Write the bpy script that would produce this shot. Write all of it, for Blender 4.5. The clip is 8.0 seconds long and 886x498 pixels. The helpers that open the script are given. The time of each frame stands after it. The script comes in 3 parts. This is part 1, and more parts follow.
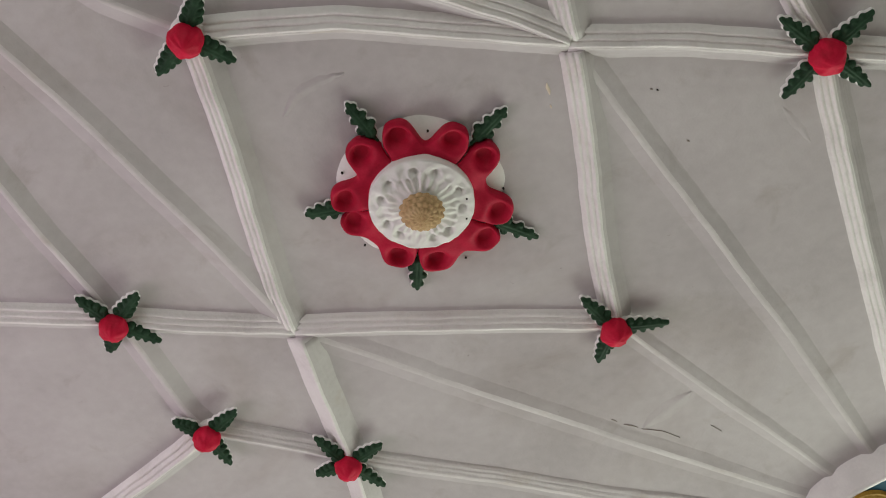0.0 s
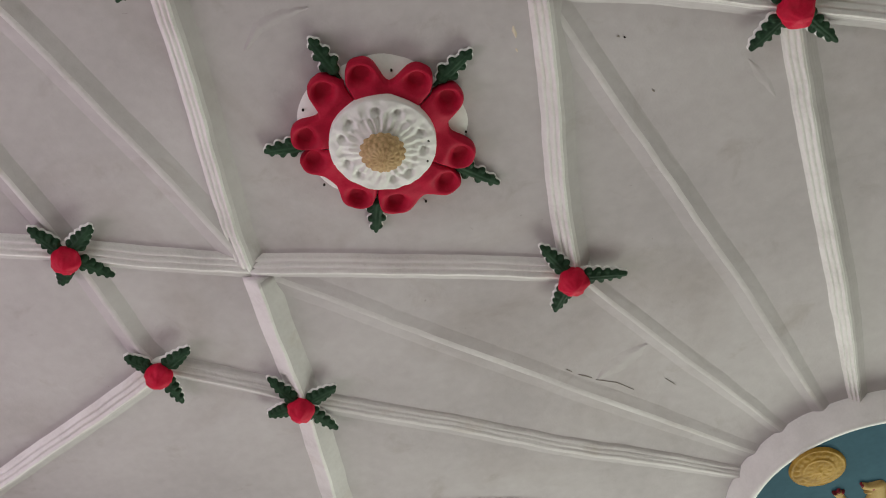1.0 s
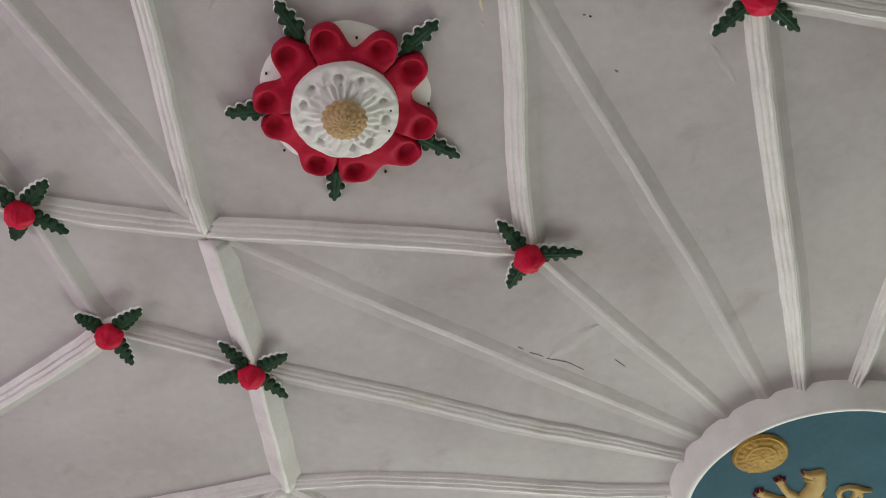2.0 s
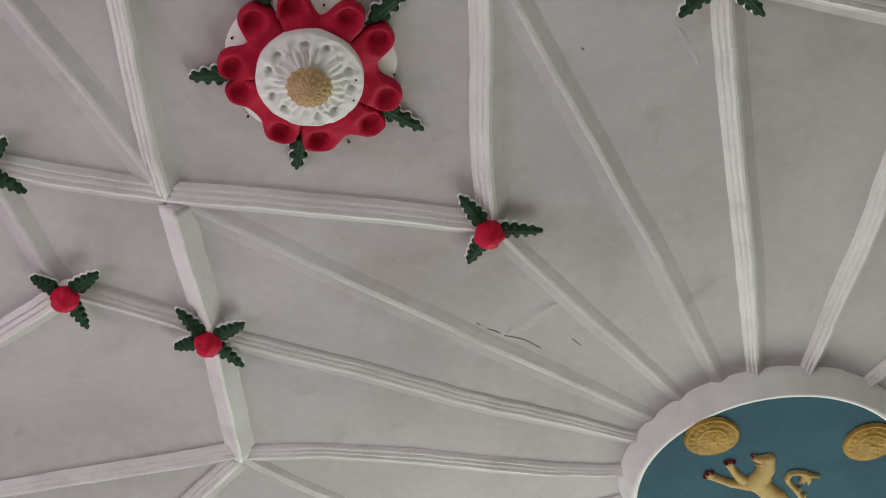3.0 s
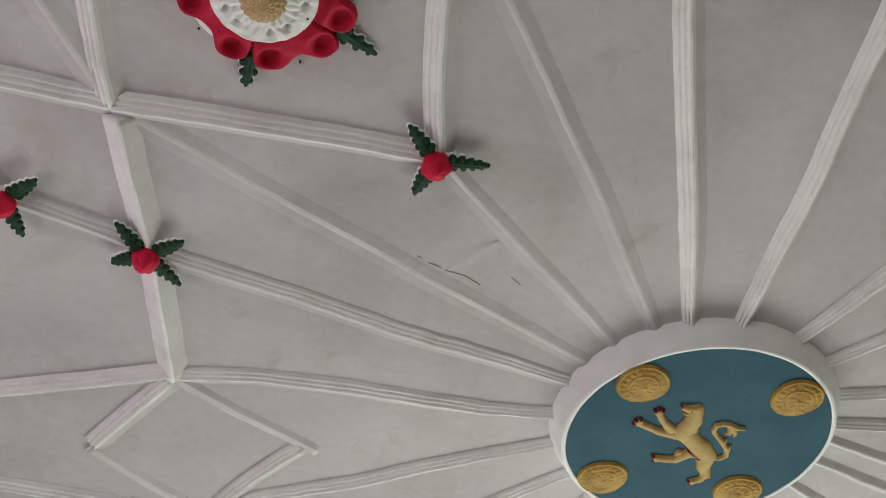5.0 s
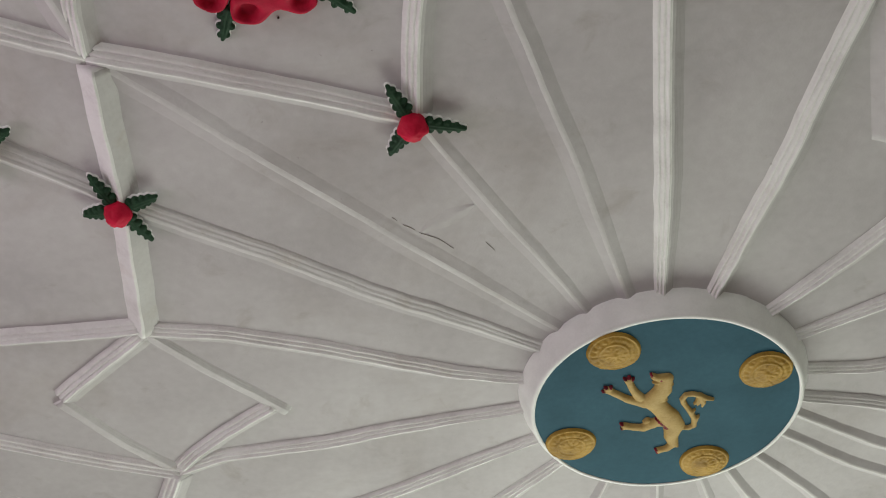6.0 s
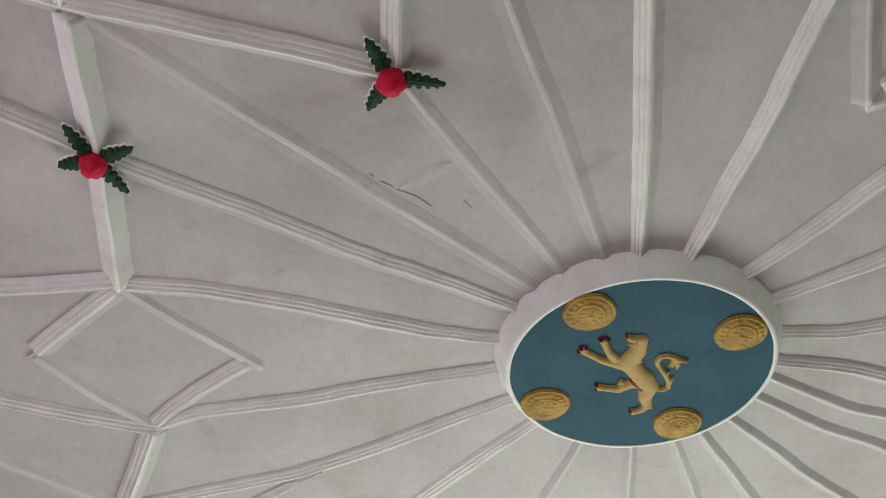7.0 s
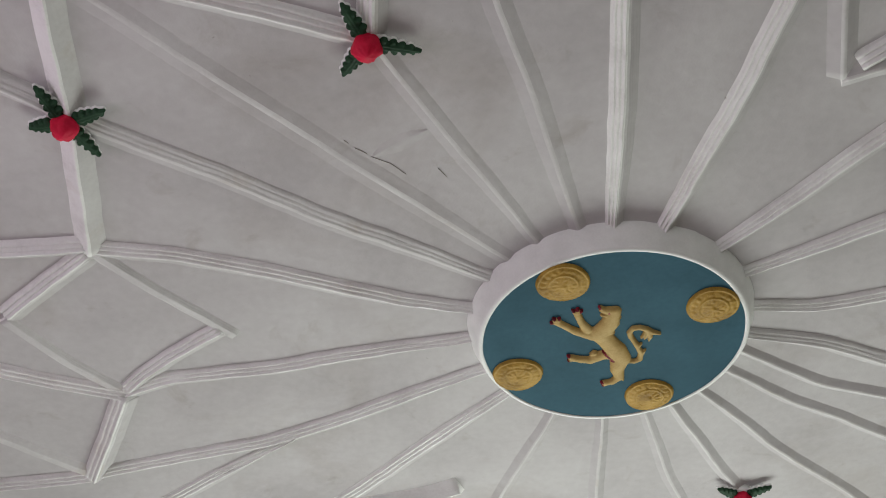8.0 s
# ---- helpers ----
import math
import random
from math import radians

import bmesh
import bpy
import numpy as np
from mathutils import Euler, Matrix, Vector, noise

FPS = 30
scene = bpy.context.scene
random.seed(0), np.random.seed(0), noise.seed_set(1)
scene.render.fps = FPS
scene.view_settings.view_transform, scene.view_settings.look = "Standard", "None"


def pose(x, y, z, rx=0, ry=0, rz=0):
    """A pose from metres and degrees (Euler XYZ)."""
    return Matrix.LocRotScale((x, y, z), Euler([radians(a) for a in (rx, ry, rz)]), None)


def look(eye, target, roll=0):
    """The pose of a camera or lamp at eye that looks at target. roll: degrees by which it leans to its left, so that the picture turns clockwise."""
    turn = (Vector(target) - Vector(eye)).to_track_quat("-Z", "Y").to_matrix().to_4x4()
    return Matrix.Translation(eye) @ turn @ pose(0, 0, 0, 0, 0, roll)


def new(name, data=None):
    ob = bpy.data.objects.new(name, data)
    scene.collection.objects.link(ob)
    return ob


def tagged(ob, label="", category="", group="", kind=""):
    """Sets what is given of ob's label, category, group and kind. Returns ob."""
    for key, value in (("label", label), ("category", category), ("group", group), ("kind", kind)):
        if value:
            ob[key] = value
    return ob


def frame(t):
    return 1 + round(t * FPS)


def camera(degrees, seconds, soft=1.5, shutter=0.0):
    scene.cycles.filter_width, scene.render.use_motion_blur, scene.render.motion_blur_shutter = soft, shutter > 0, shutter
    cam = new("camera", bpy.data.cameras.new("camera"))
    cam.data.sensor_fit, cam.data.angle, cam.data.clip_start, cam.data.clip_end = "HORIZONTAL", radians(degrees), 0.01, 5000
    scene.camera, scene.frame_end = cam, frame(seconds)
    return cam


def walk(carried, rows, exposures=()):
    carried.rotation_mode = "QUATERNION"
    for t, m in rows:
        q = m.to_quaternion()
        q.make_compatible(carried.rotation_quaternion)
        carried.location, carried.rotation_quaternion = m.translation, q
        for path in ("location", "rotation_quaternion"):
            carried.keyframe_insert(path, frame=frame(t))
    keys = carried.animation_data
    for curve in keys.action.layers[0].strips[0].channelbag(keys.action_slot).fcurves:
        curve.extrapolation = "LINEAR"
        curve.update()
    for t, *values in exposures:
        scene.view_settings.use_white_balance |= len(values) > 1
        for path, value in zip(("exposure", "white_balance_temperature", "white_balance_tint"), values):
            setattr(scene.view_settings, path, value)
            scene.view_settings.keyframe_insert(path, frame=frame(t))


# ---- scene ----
cam = camera(40.4, 8.0, soft=1.05)
walk(cam, [
    (0, pose(-0.0000, 0.0000, 1.6000, 143.317, 1.771, 17.947)),
    (0.5, pose(0.0018, 0.0163, 1.6034, 142.187, 2.191, 16.857)),
    (1, pose(0.0002, 0.0348, 1.5998, 141.153, 1.919, 15.359)),
    (1.5, pose(-0.0052, 0.0460, 1.5882, 140.719, 1.790, 13.631)),
    (3, pose(-0.0037, 0.0739, 1.5566, 139.664, 2.031, 9.534)),
    (3.5, pose(-0.0046, 0.0852, 1.5507, 139.060, 1.817, 8.294)),
    (4, pose(-0.0065, 0.0987, 1.5423, 138.572, 1.832, 7.328)),
    (4.5, pose(-0.0064, 0.1101, 1.5353, 137.990, 1.740, 6.245)),
    (6, pose(0.0053, 0.1336, 1.5195, 135.877, 1.202, 3.321)),
    (6.5, pose(0.0101, 0.1461, 1.5153, 135.035, 1.161, 2.667)),
    (7, pose(0.0149, 0.1580, 1.5058, 134.363, 1.182, 2.067)),
    (7.5, pose(0.0164, 0.1664, 1.5006, 133.780, 1.226, 1.372)),
    (8, pose(0.0232, 0.1729, 1.4991, 133.128, 1.379, 0.777)),
], [(0, -0.62, 6620, 10), (3, -0.71, 6440, 11), (4.5, -0.76, 6430, 10), (6.5, -0.78, 6500, 11), (8, -0.81, 6260, 14)])

# ---- room measures ----
CEIL = 3.6
X0, X1, Y0, Y1 = -2.8, 4.2, -2.8, 4.7
WALL = 0.35

# ---- light ----
world = bpy.data.worlds.new("daylight")
scene.world = world
world.use_nodes = True
wn = world.node_tree
sky = wn.nodes.new("ShaderNodeTexSky")
sky.sky_type = "NISHITA"
sky.sun_disc = False
sky.sun_elevation = radians(35)
sky.sun_rotation = radians(200)
wn.nodes["Background"].inputs["Strength"].default_value = 0.1
wn.links.new(sky.outputs["Color"], wn.nodes["Background"].inputs["Color"])


def window_lamp(name, eye, target, wide, high, watts, colour):
    """The sky's light in the opening of a window."""
    data = bpy.data.lights.new(name, "AREA")
    data.shape, data.size, data.size_y = "RECTANGLE", wide, high
    data.energy, data.color = watts, colour
    ob = new(name, data)
    ob.matrix_world = look(eye, target)
    return ob


window_lamp("window_light", (X0 - 0.1, 1.0, 2.15), (X0 + 3, 1.0, 2.15), 2.0, 1.9, 54, (1.0, 0.82, 0.95))
window_lamp("window_light", (0.2, Y0 - 0.1, 2.15), (0.2, Y0 + 3, 2.15), 1.8, 1.9, 48, (0.95, 1.0, 0.955))
window_lamp("window_light", (0.5, Y1 + 0.1, 1.9), (0.5, Y1 - 3, 1.9), 3.2, 1.6, 170, (0.93, 1.0, 0.88))


# ---- materials ----
def node_material(name, rough=0.8):
    mat = bpy.data.materials.new(name)
    mat.use_nodes = True
    tree = mat.node_tree
    bsdf = tree.nodes["Principled BSDF"]
    bsdf.inputs["Roughness"].default_value = rough
    bsdf.inputs["Specular IOR Level"].default_value = 0.18
    return mat, tree, bsdf


def noise_node(tree, scale, detail=4.0, rough=0.55):
    n = tree.nodes.new("ShaderNodeTexNoise")
    n.inputs["Scale"].default_value = scale
    n.inputs["Detail"].default_value = detail
    n.inputs["Roughness"].default_value = rough
    co = tree.nodes.new("ShaderNodeNewGeometry")
    tree.links.new(co.outputs["Position"], n.inputs["Vector"])
    return n


def ramp(tree, source, stops):
    r = tree.nodes.new("ShaderNodeValToRGB")
    el = r.color_ramp.elements
    while len(el) < len(stops):
        el.new(0.5)
    for e, (at, col) in zip(el, stops):
        e.position, e.color = at, (*col, 1)
    tree.links.new(source, r.inputs["Fac"])
    return r


def paint(name, dark, base, light, rough=0.8, coarse=3.0, fine=60.0, bump=0.25, depth=0.002):
    """A hand-painted surface: broad stains, fine mottling and small relief."""
    mat, tree, bsdf = node_material(name, rough)
    a, b = noise_node(tree, coarse, 5), noise_node(tree, fine, 3)
    mix = tree.nodes.new("ShaderNodeMath")
    mix.operation = "MULTIPLY_ADD"
    tree.links.new(b.outputs["Fac"], mix.inputs[0])
    mix.inputs[1].default_value = 0.35
    sub = tree.nodes.new("ShaderNodeMath")
    sub.operation = "SUBTRACT"
    tree.links.new(a.outputs["Fac"], sub.inputs[0])
    sub.inputs[1].default_value = 0.175
    tree.links.new(sub.outputs[0], mix.inputs[2])
    col = ramp(tree, mix.outputs[0], ((0.28, dark), (0.5, base), (0.72, light)))
    tree.links.new(col.outputs["Color"], bsdf.inputs["Base Color"])
    bp = tree.nodes.new("ShaderNodeBump")
    bp.inputs["Strength"].default_value = bump
    bp.inputs["Distance"].default_value = depth
    tree.links.new(mix.outputs[0], bp.inputs["Height"])
    tree.links.new(bp.outputs["Normal"], bsdf.inputs["Normal"])
    return mat


PLASTER = paint("aged_limewash", (0.445, 0.420, 0.426), (0.505, 0.480, 0.485), (0.56, 0.540, 0.542), 0.9, 2.6, 38, 0.8, 0.006)


def add_dirt(mat, tint, scale, lo, hi, amount):
    """Lay blotches of dirt of a shape of their own over a painted surface."""
    tree = mat.node_tree
    bsdf = tree.nodes["Principled BSDF"]
    below = bsdf.inputs["Base Color"].links[0].from_socket
    n = noise_node(tree, scale, 6, 0.62)
    n.inputs["Distortion"].default_value = 0.6
    fac = ramp(tree, n.outputs["Fac"], ((lo, (0, 0, 0)), (hi, (amount, amount, amount))))
    mix = tree.nodes.new("ShaderNodeMix")
    mix.data_type, mix.blend_type = "RGBA", "MULTIPLY"
    tree.links.new(fac.outputs["Color"], mix.inputs["Factor"])
    tree.links.new(below, mix.inputs["A"])
    mix.inputs["B"].default_value = (*tint, 1)
    tree.links.new(mix.outputs["Result"], bsdf.inputs["Base Color"])


add_dirt(PLASTER, (0.80, 0.765, 0.73), 1.7, 0.52, 0.70, 0.75)
add_dirt(PLASTER, (0.76, 0.72, 0.68), 7.5, 0.60, 0.74, 0.6)
add_dirt(PLASTER, (0.45, 0.40, 0.36), 46.0, 0.715, 0.76, 0.6)
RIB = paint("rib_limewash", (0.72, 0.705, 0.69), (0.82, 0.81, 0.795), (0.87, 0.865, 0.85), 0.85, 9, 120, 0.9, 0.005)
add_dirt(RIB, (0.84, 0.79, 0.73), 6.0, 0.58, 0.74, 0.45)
# Duller limewash of low ribs; elsewhere a half-lit tone put into the colour.
DULL_HALF_LIT = paint("dull_half_lit_limewash", (0.54, 0.520, 0.518), (0.60, 0.580, 0.577), (0.66, 0.645, 0.640), 0.88, 6, 90, 0.8, 0.005)
add_dirt(DULL_HALF_LIT, (0.84, 0.78, 0.71), 5.0, 0.56, 0.72, 0.7)
WHITE = paint("white_plaster", (0.76, 0.76, 0.74), (0.82, 0.82, 0.80), (0.87, 0.87, 0.85), 0.8, 14, 160, 0.3, 0.002)
RED = paint("red_paint", (0.34, 0.004, 0.026), (0.44, 0.007, 0.036), (0.52, 0.013, 0.05), 0.6, 22, 240, 0.3, 0.0015)
BERRY = paint("berry_red_paint", (0.46, 0.005, 0.030), (0.58, 0.008, 0.042), (0.66, 0.016, 0.06), 0.55, 26, 200, 0.3, 0.0015)
GREEN = paint("green_paint", (0.012, 0.036, 0.018), (0.020, 0.056, 0.028), (0.032, 0.080, 0.042), 0.6, 30, 220, 0.3, 0.0015)
OCHRE = paint("ochre_paint", (0.40, 0.26, 0.13), (0.52, 0.36, 0.19), (0.60, 0.43, 0.25), 0.7, 40, 260, 0.3, 0.0015)
GOLD = paint("gold_paint", (0.24, 0.135, 0.020), (0.38, 0.225, 0.038), (0.48, 0.30, 0.064), 0.55, 18, 200, 0.4, 0.002)
LION_GOLD = paint("pale_gold_paint", (0.36, 0.235, 0.07), (0.46, 0.315, 0.112), (0.54, 0.385, 0.155), 0.6, 20, 180, 0.3, 0.002)
BLUE = paint("blue_paint", (0.016, 0.070, 0.102), (0.021, 0.083, 0.120), (0.029, 0.099, 0.140), 0.7, 7, 70, 0.3, 0.002)
CLAW = paint("dark_red_paint", (0.09, 0.010, 0.016), (0.16, 0.012, 0.022), (0.27, 0.016, 0.030), 0.6, 60, 300, 0.2, 0.001)
SOOT = paint("dark_hole", (0.02, 0.018, 0.016), (0.03, 0.027, 0.024), (0.05, 0.045, 0.04), 0.9, 60, 300, 0.2, 0.001)
STAIN = paint("brown_stain", (0.24, 0.215, 0.19), (0.31, 0.28, 0.25), (0.37, 0.335, 0.30), 0.9, 40, 200, 0.2, 0.001)
OCHRE_STAIN = paint("chipped_paint", (0.62, 0.54, 0.42), (0.72, 0.64, 0.52), (0.78, 0.72, 0.62), 0.9, 60, 240, 0.2, 0.001)
# Tint added to the unseen east wall so its bounce greens the ceiling.
SAGE_BOUNCE = paint("sage_bounce_paint", (0.38, 0.40, 0.33), (0.45, 0.47, 0.39), (0.51, 0.53, 0.45), 0.9, 1.2, 40, 0.3, 0.003)
WALL_PAINT = paint("wall_plaster", (0.42, 0.39, 0.39), (0.48, 0.45, 0.45), (0.54, 0.51, 0.51), 0.9, 1.2, 40, 0.3, 0.003)
BOARDS = paint("oak_floor", (0.30, 0.27, 0.24), (0.36, 0.325, 0.29), (0.42, 0.385, 0.345), 0.5, 2.5, 30, 0.3, 0.002)


# ---- mesh helpers ----
def mesh_object(name, bm, mats, parent=None, label="", smooth=True):
    bmesh.ops.recalc_face_normals(bm, faces=bm.faces)
    me = bpy.data.meshes.new(name)
    bm.to_mesh(me)
    bm.free()
    for m in mats if isinstance(mats, (list, tuple)) else [mats]:
        me.materials.append(m)
    if smooth:
        me.polygons.foreach_set("use_smooth", [True] * len(me.polygons))
    ob = new(name, me)
    if parent is not None:
        ob.parent = parent
    if label:
        tagged(ob, label)
    return ob


def part(name, bm, material, parent, label="", smooth=True):
    return mesh_object(name, bm, material, parent, label, smooth)


def box(bm, lo, hi):
    vs = [bm.verts.new((x, y, z)) for x in (lo[0], hi[0]) for y in (lo[1], hi[1]) for z in (lo[2], hi[2])]
    for f in ((0, 1, 3, 2), (4, 6, 7, 5), (0, 4, 5, 1), (2, 3, 7, 6), (0, 2, 6, 4), (1, 5, 7, 3)):
        bm.faces.new([vs[i] for i in f])


def sheet(bm, nu, nv, fn, wrap=False):
    """A grid of nu by nv cells on fn(i / nu, j / nv); wrap joins the two ends of u."""
    rows = [[bm.verts.new(fn(i / nu, j / nv)) for j in range(nv + 1)] for i in range(nu if wrap else nu + 1)]
    for i in range(nu):
        a, b = rows[i], rows[(i + 1) % len(rows)]
        for j in range(nv):
            bm.faces.new((a[j], b[j], b[j + 1], a[j + 1]))
    return rows


def revolve(bm, profile, turns=64):
    """A solid of revolution about z from (radius, z) pairs; radius 0 closes an end."""
    rings = []
    for r, z in profile:
        if r == 0:
            rings.append([bm.verts.new((0, 0, z))])
        else:
            rings.append([bm.verts.new((r * math.cos(6.283185 * k / turns), r * math.sin(6.283185 * k / turns), z)) for k in range(turns)])
    for a, b in zip(rings, rings[1:]):
        for k in range(turns):
            n = (k + 1) % turns
            if len(a) == 1:
                bm.faces.new((a[0], b[k], b[n]))
            elif len(b) == 1:
                bm.faces.new((a[k], b[0], a[n]))
            else:
                bm.faces.new((a[k], b[k], b[n], a[n]))


def relief(strokes, cell, swell, floor_z=0.0, groove=0.0, blend=0.004):
    """Low relief that hangs below floor_z: strokes are lists of (x, y, radius), joined softly into one swelling form."""
    segs = []
    for st in strokes:
        if len(st) == 1:
            st = [st[0], st[0]]
        segs += list(zip(st, st[1:]))
    a = np.array([s[0] for s in segs], float)
    b = np.array([s[1] for s in segs], float)
    lo = np.minimum(a[:, :2] - a[:, 2:], b[:, :2] - b[:, 2:]).min(0) - 3 * cell
    hi = np.maximum(a[:, :2] + a[:, 2:], b[:, :2] + b[:, 2:]).max(0) + 3 * cell
    nx, ny = (np.ceil((hi - lo) / cell)).astype(int) + 1

    def dist(p):
        d = b[:, :2] - a[:, :2]
        t = ((p[:, None] - a[None, :, :2]) * d).sum(-1) / np.maximum((d * d).sum(-1), 1e-9)
        t = np.clip(t, 0, 1)
        q = np.linalg.norm(p[:, None] - a[None, :, :2] - t[..., None] * d, axis=-1) - (a[:, 2] + t * (b[:, 2] - a[:, 2]))
        e = np.exp(-(q - q.min(1, keepdims=True)) / blend)
        rad = (e * (a[:, 2] + t * (b[:, 2] - a[:, 2]))).sum(1) / e.sum(1)
        return q.min(1) - blend * 0.35 * np.log(e.sum(1)), rad

    gx, gy = np.meshgrid(lo[0] + cell * np.arange(nx), lo[1] + cell * np.arange(ny), indexing="ij")
    p = np.column_stack([gx.ravel(), gy.ravel()])
    sd, rad = dist(p)
    h = 1e-4
    grad = np.column_stack([(dist(p + [h, 0])[0] - sd) / h, (dist(p + [0, h])[0] - sd) / h])
    out = sd > 0
    p[out] -= grad[out] * sd[out, None]
    depth = np.clip(-sd / np.maximum(rad, 1e-4), 0, 1)
    z = floor_z - swell * np.sqrt(1 - (1 - depth) ** 2) * (0.55 + 0.45 * np.clip(rad / rad.max(), 0, 1))
    z[out] = floor_z + 0.001
    if groove:
        z += groove * depth * np.exp(-(depth - 0.9) ** 2 / 0.01)
    inside = (~out).reshape(nx, ny)
    bm = bmesh.new()
    made = {}

    def vert(i, j):
        if (i, j) not in made:
            k = i * ny + j
            made[(i, j)] = bm.verts.new((p[k, 0], p[k, 1], z[k]))
        return made[(i, j)]

    for i in range(nx - 1):
        for j in range(ny - 1):
            if inside[i, j] or inside[i + 1, j] or inside[i, j + 1] or inside[i + 1, j + 1]:
                bm.faces.new((vert(i, j), vert(i + 1, j), vert(i + 1, j + 1), vert(i, j + 1)))
    return bm


def empty_thing(name, loc, label, category, group=""):
    ob = new(name)
    ob.empty_display_size = 0.1
    ob.matrix_world = Matrix.Translation(loc)
    return tagged(ob, label, category, group)


# ---- ceiling, walls and floor ----
def sag(x, y):
    """How far the hand-laid plaster hangs below the level of the ceiling."""
    return 0.006 * noise.noise((x * 1.1, y * 1.1, 3.0)) + 0.003 * noise.noise((x * 3.1, y * 3.1, 7.0)) 


def build_ceiling():
    bm = bmesh.new()
    nu, nv = 150, 190
    rows = sheet(bm, nu, nv, lambda u, v: (X0 + u * (X1 - X0), Y0 + v * (Y1 - Y0), CEIL - sag(X0 + u * (X1 - X0), Y0 + v * (Y1 - Y0))))
    tops = [bm.verts.new((x, y, CEIL + 0.12)) for x, y in ((X0, Y0), (X1, Y0), (X1, Y1), (X0, Y1))]
    bm.faces.new(tops)
    edges = [[r[0] for r in rows], rows[-1], [r[-1] for r in rows[::-1]], rows[0][::-1]]
    for k, run in enumerate(edges):
        bm.faces.new([*run, tops[(k + 1) % 4], tops[k]])
    tagged(mesh_object("ceiling", bm, PLASTER), "uneven grey-white limewashed plaster ceiling", "ceiling", kind="structure")


build_ceiling()


def wall(name, along, at, lo, hi, opening=None, mat=None):
    """A wall of full height along x or y, with one window opening (from, to, sill, head) through it."""
    bm = bmesh.new()

    def block(a, b, z0, z1):
        if along == "x":
            box(bm, (a, min(at), z0), (b, max(at), z1))
        else:
            box(bm, (min(at), a, z0), (max(at), b, z1))

    if opening:
        a, b, z0, z1 = opening
        block(lo, a, 0, CEIL + 0.12)
        block(b, hi, 0, CEIL + 0.12)
        block(a, b, 0, z0)
        block(a, b, z1, CEIL + 0.12)
    else:
        block(lo, hi, 0, CEIL + 0.12)
    tagged(mesh_object(name, bm, mat or WALL_PAINT, smooth=False), "plain pale plastered room wall", "wall", kind="structure")


wall("wall_west", "y", (X0 - WALL, X0 - 0.002), Y0 - WALL, Y1 + WALL, (0.0, 2.0, 1.2, 3.1))
wall("wall_east", "y", (X1 + 0.002, X1 + WALL), Y0 - WALL, Y1 + WALL, mat=SAGE_BOUNCE)
wall("wall_south", "x", (Y0 - WALL, Y0 - 0.002), X0, X1, (-0.7, 1.1, 1.2, 3.1))
wall("wall_north", "x", (Y1 + 0.002, Y1 + WALL), X0, X1, (-1.1, 2.1, 1.1, 2.7))
bm = bmesh.new()
box(bm, (X0 - WALL, Y0 - WALL, -0.1), (X1 + WALL, Y1 + WALL, 0))
tagged(mesh_object("floor", bm, BOARDS, smooth=False), "plain pale wooden floor of the room", "floor", kind="structure")


# ---- plaster ribs ----
def rib_profile(kind, wide, high, face):
    """Points (across, depth below the ceiling) of a rib: a V of two plain faces that meet in an arris; reeded and worn ones carry beads on the side that face names."""
    n = 44
    reed = {"reeded": 0.0064, "worn": 0.0013, "ridge": 0.0, "bold": 0.0, "low": 0.0}[kind]
    pts = [(-wide, -0.01)]
    for k in range(n + 1):
        s = -1 + 2 * k / n
        a = abs(s)
        if kind == "low":
            d = high * min(1.0, (1 - a) / 0.6) ** 1.1
        else:
            x = max(0.0, 1.09 - math.sqrt(a * a + 0.0081) - 0.09 * a)
            soft = x - 0.16 * (1 - math.exp(-x / 0.16))
            if kind == "ridge":
                x = max(0.0, 1.173 - math.sqrt(a * a + 0.03) - 0.17 * a)
                d = 1.22 * high * (x - 0.18 * (1 - math.exp(-x / 0.18)))
            else:
                bed = 1 - 0.8 * a if a < 0.82 else max(0.0, 0.344 * (0.90 - a) / 0.08)
                d = high * (min(1.0, bed) if s * face > 0 and reed else 1.19 * soft)
        if reed and -0.12 < s * face < 0.82:
            d += reed * (abs(math.sin(math.pi * 3 * (s * face + 0.12) / 0.94)) ** 0.7 - 0.75)
        pts.append((s * wide, max(d, 0.0) - 0.0016 * a ** 6))
    pts.append((wide, -0.01))
    return pts


RIB_COUNT = [0]


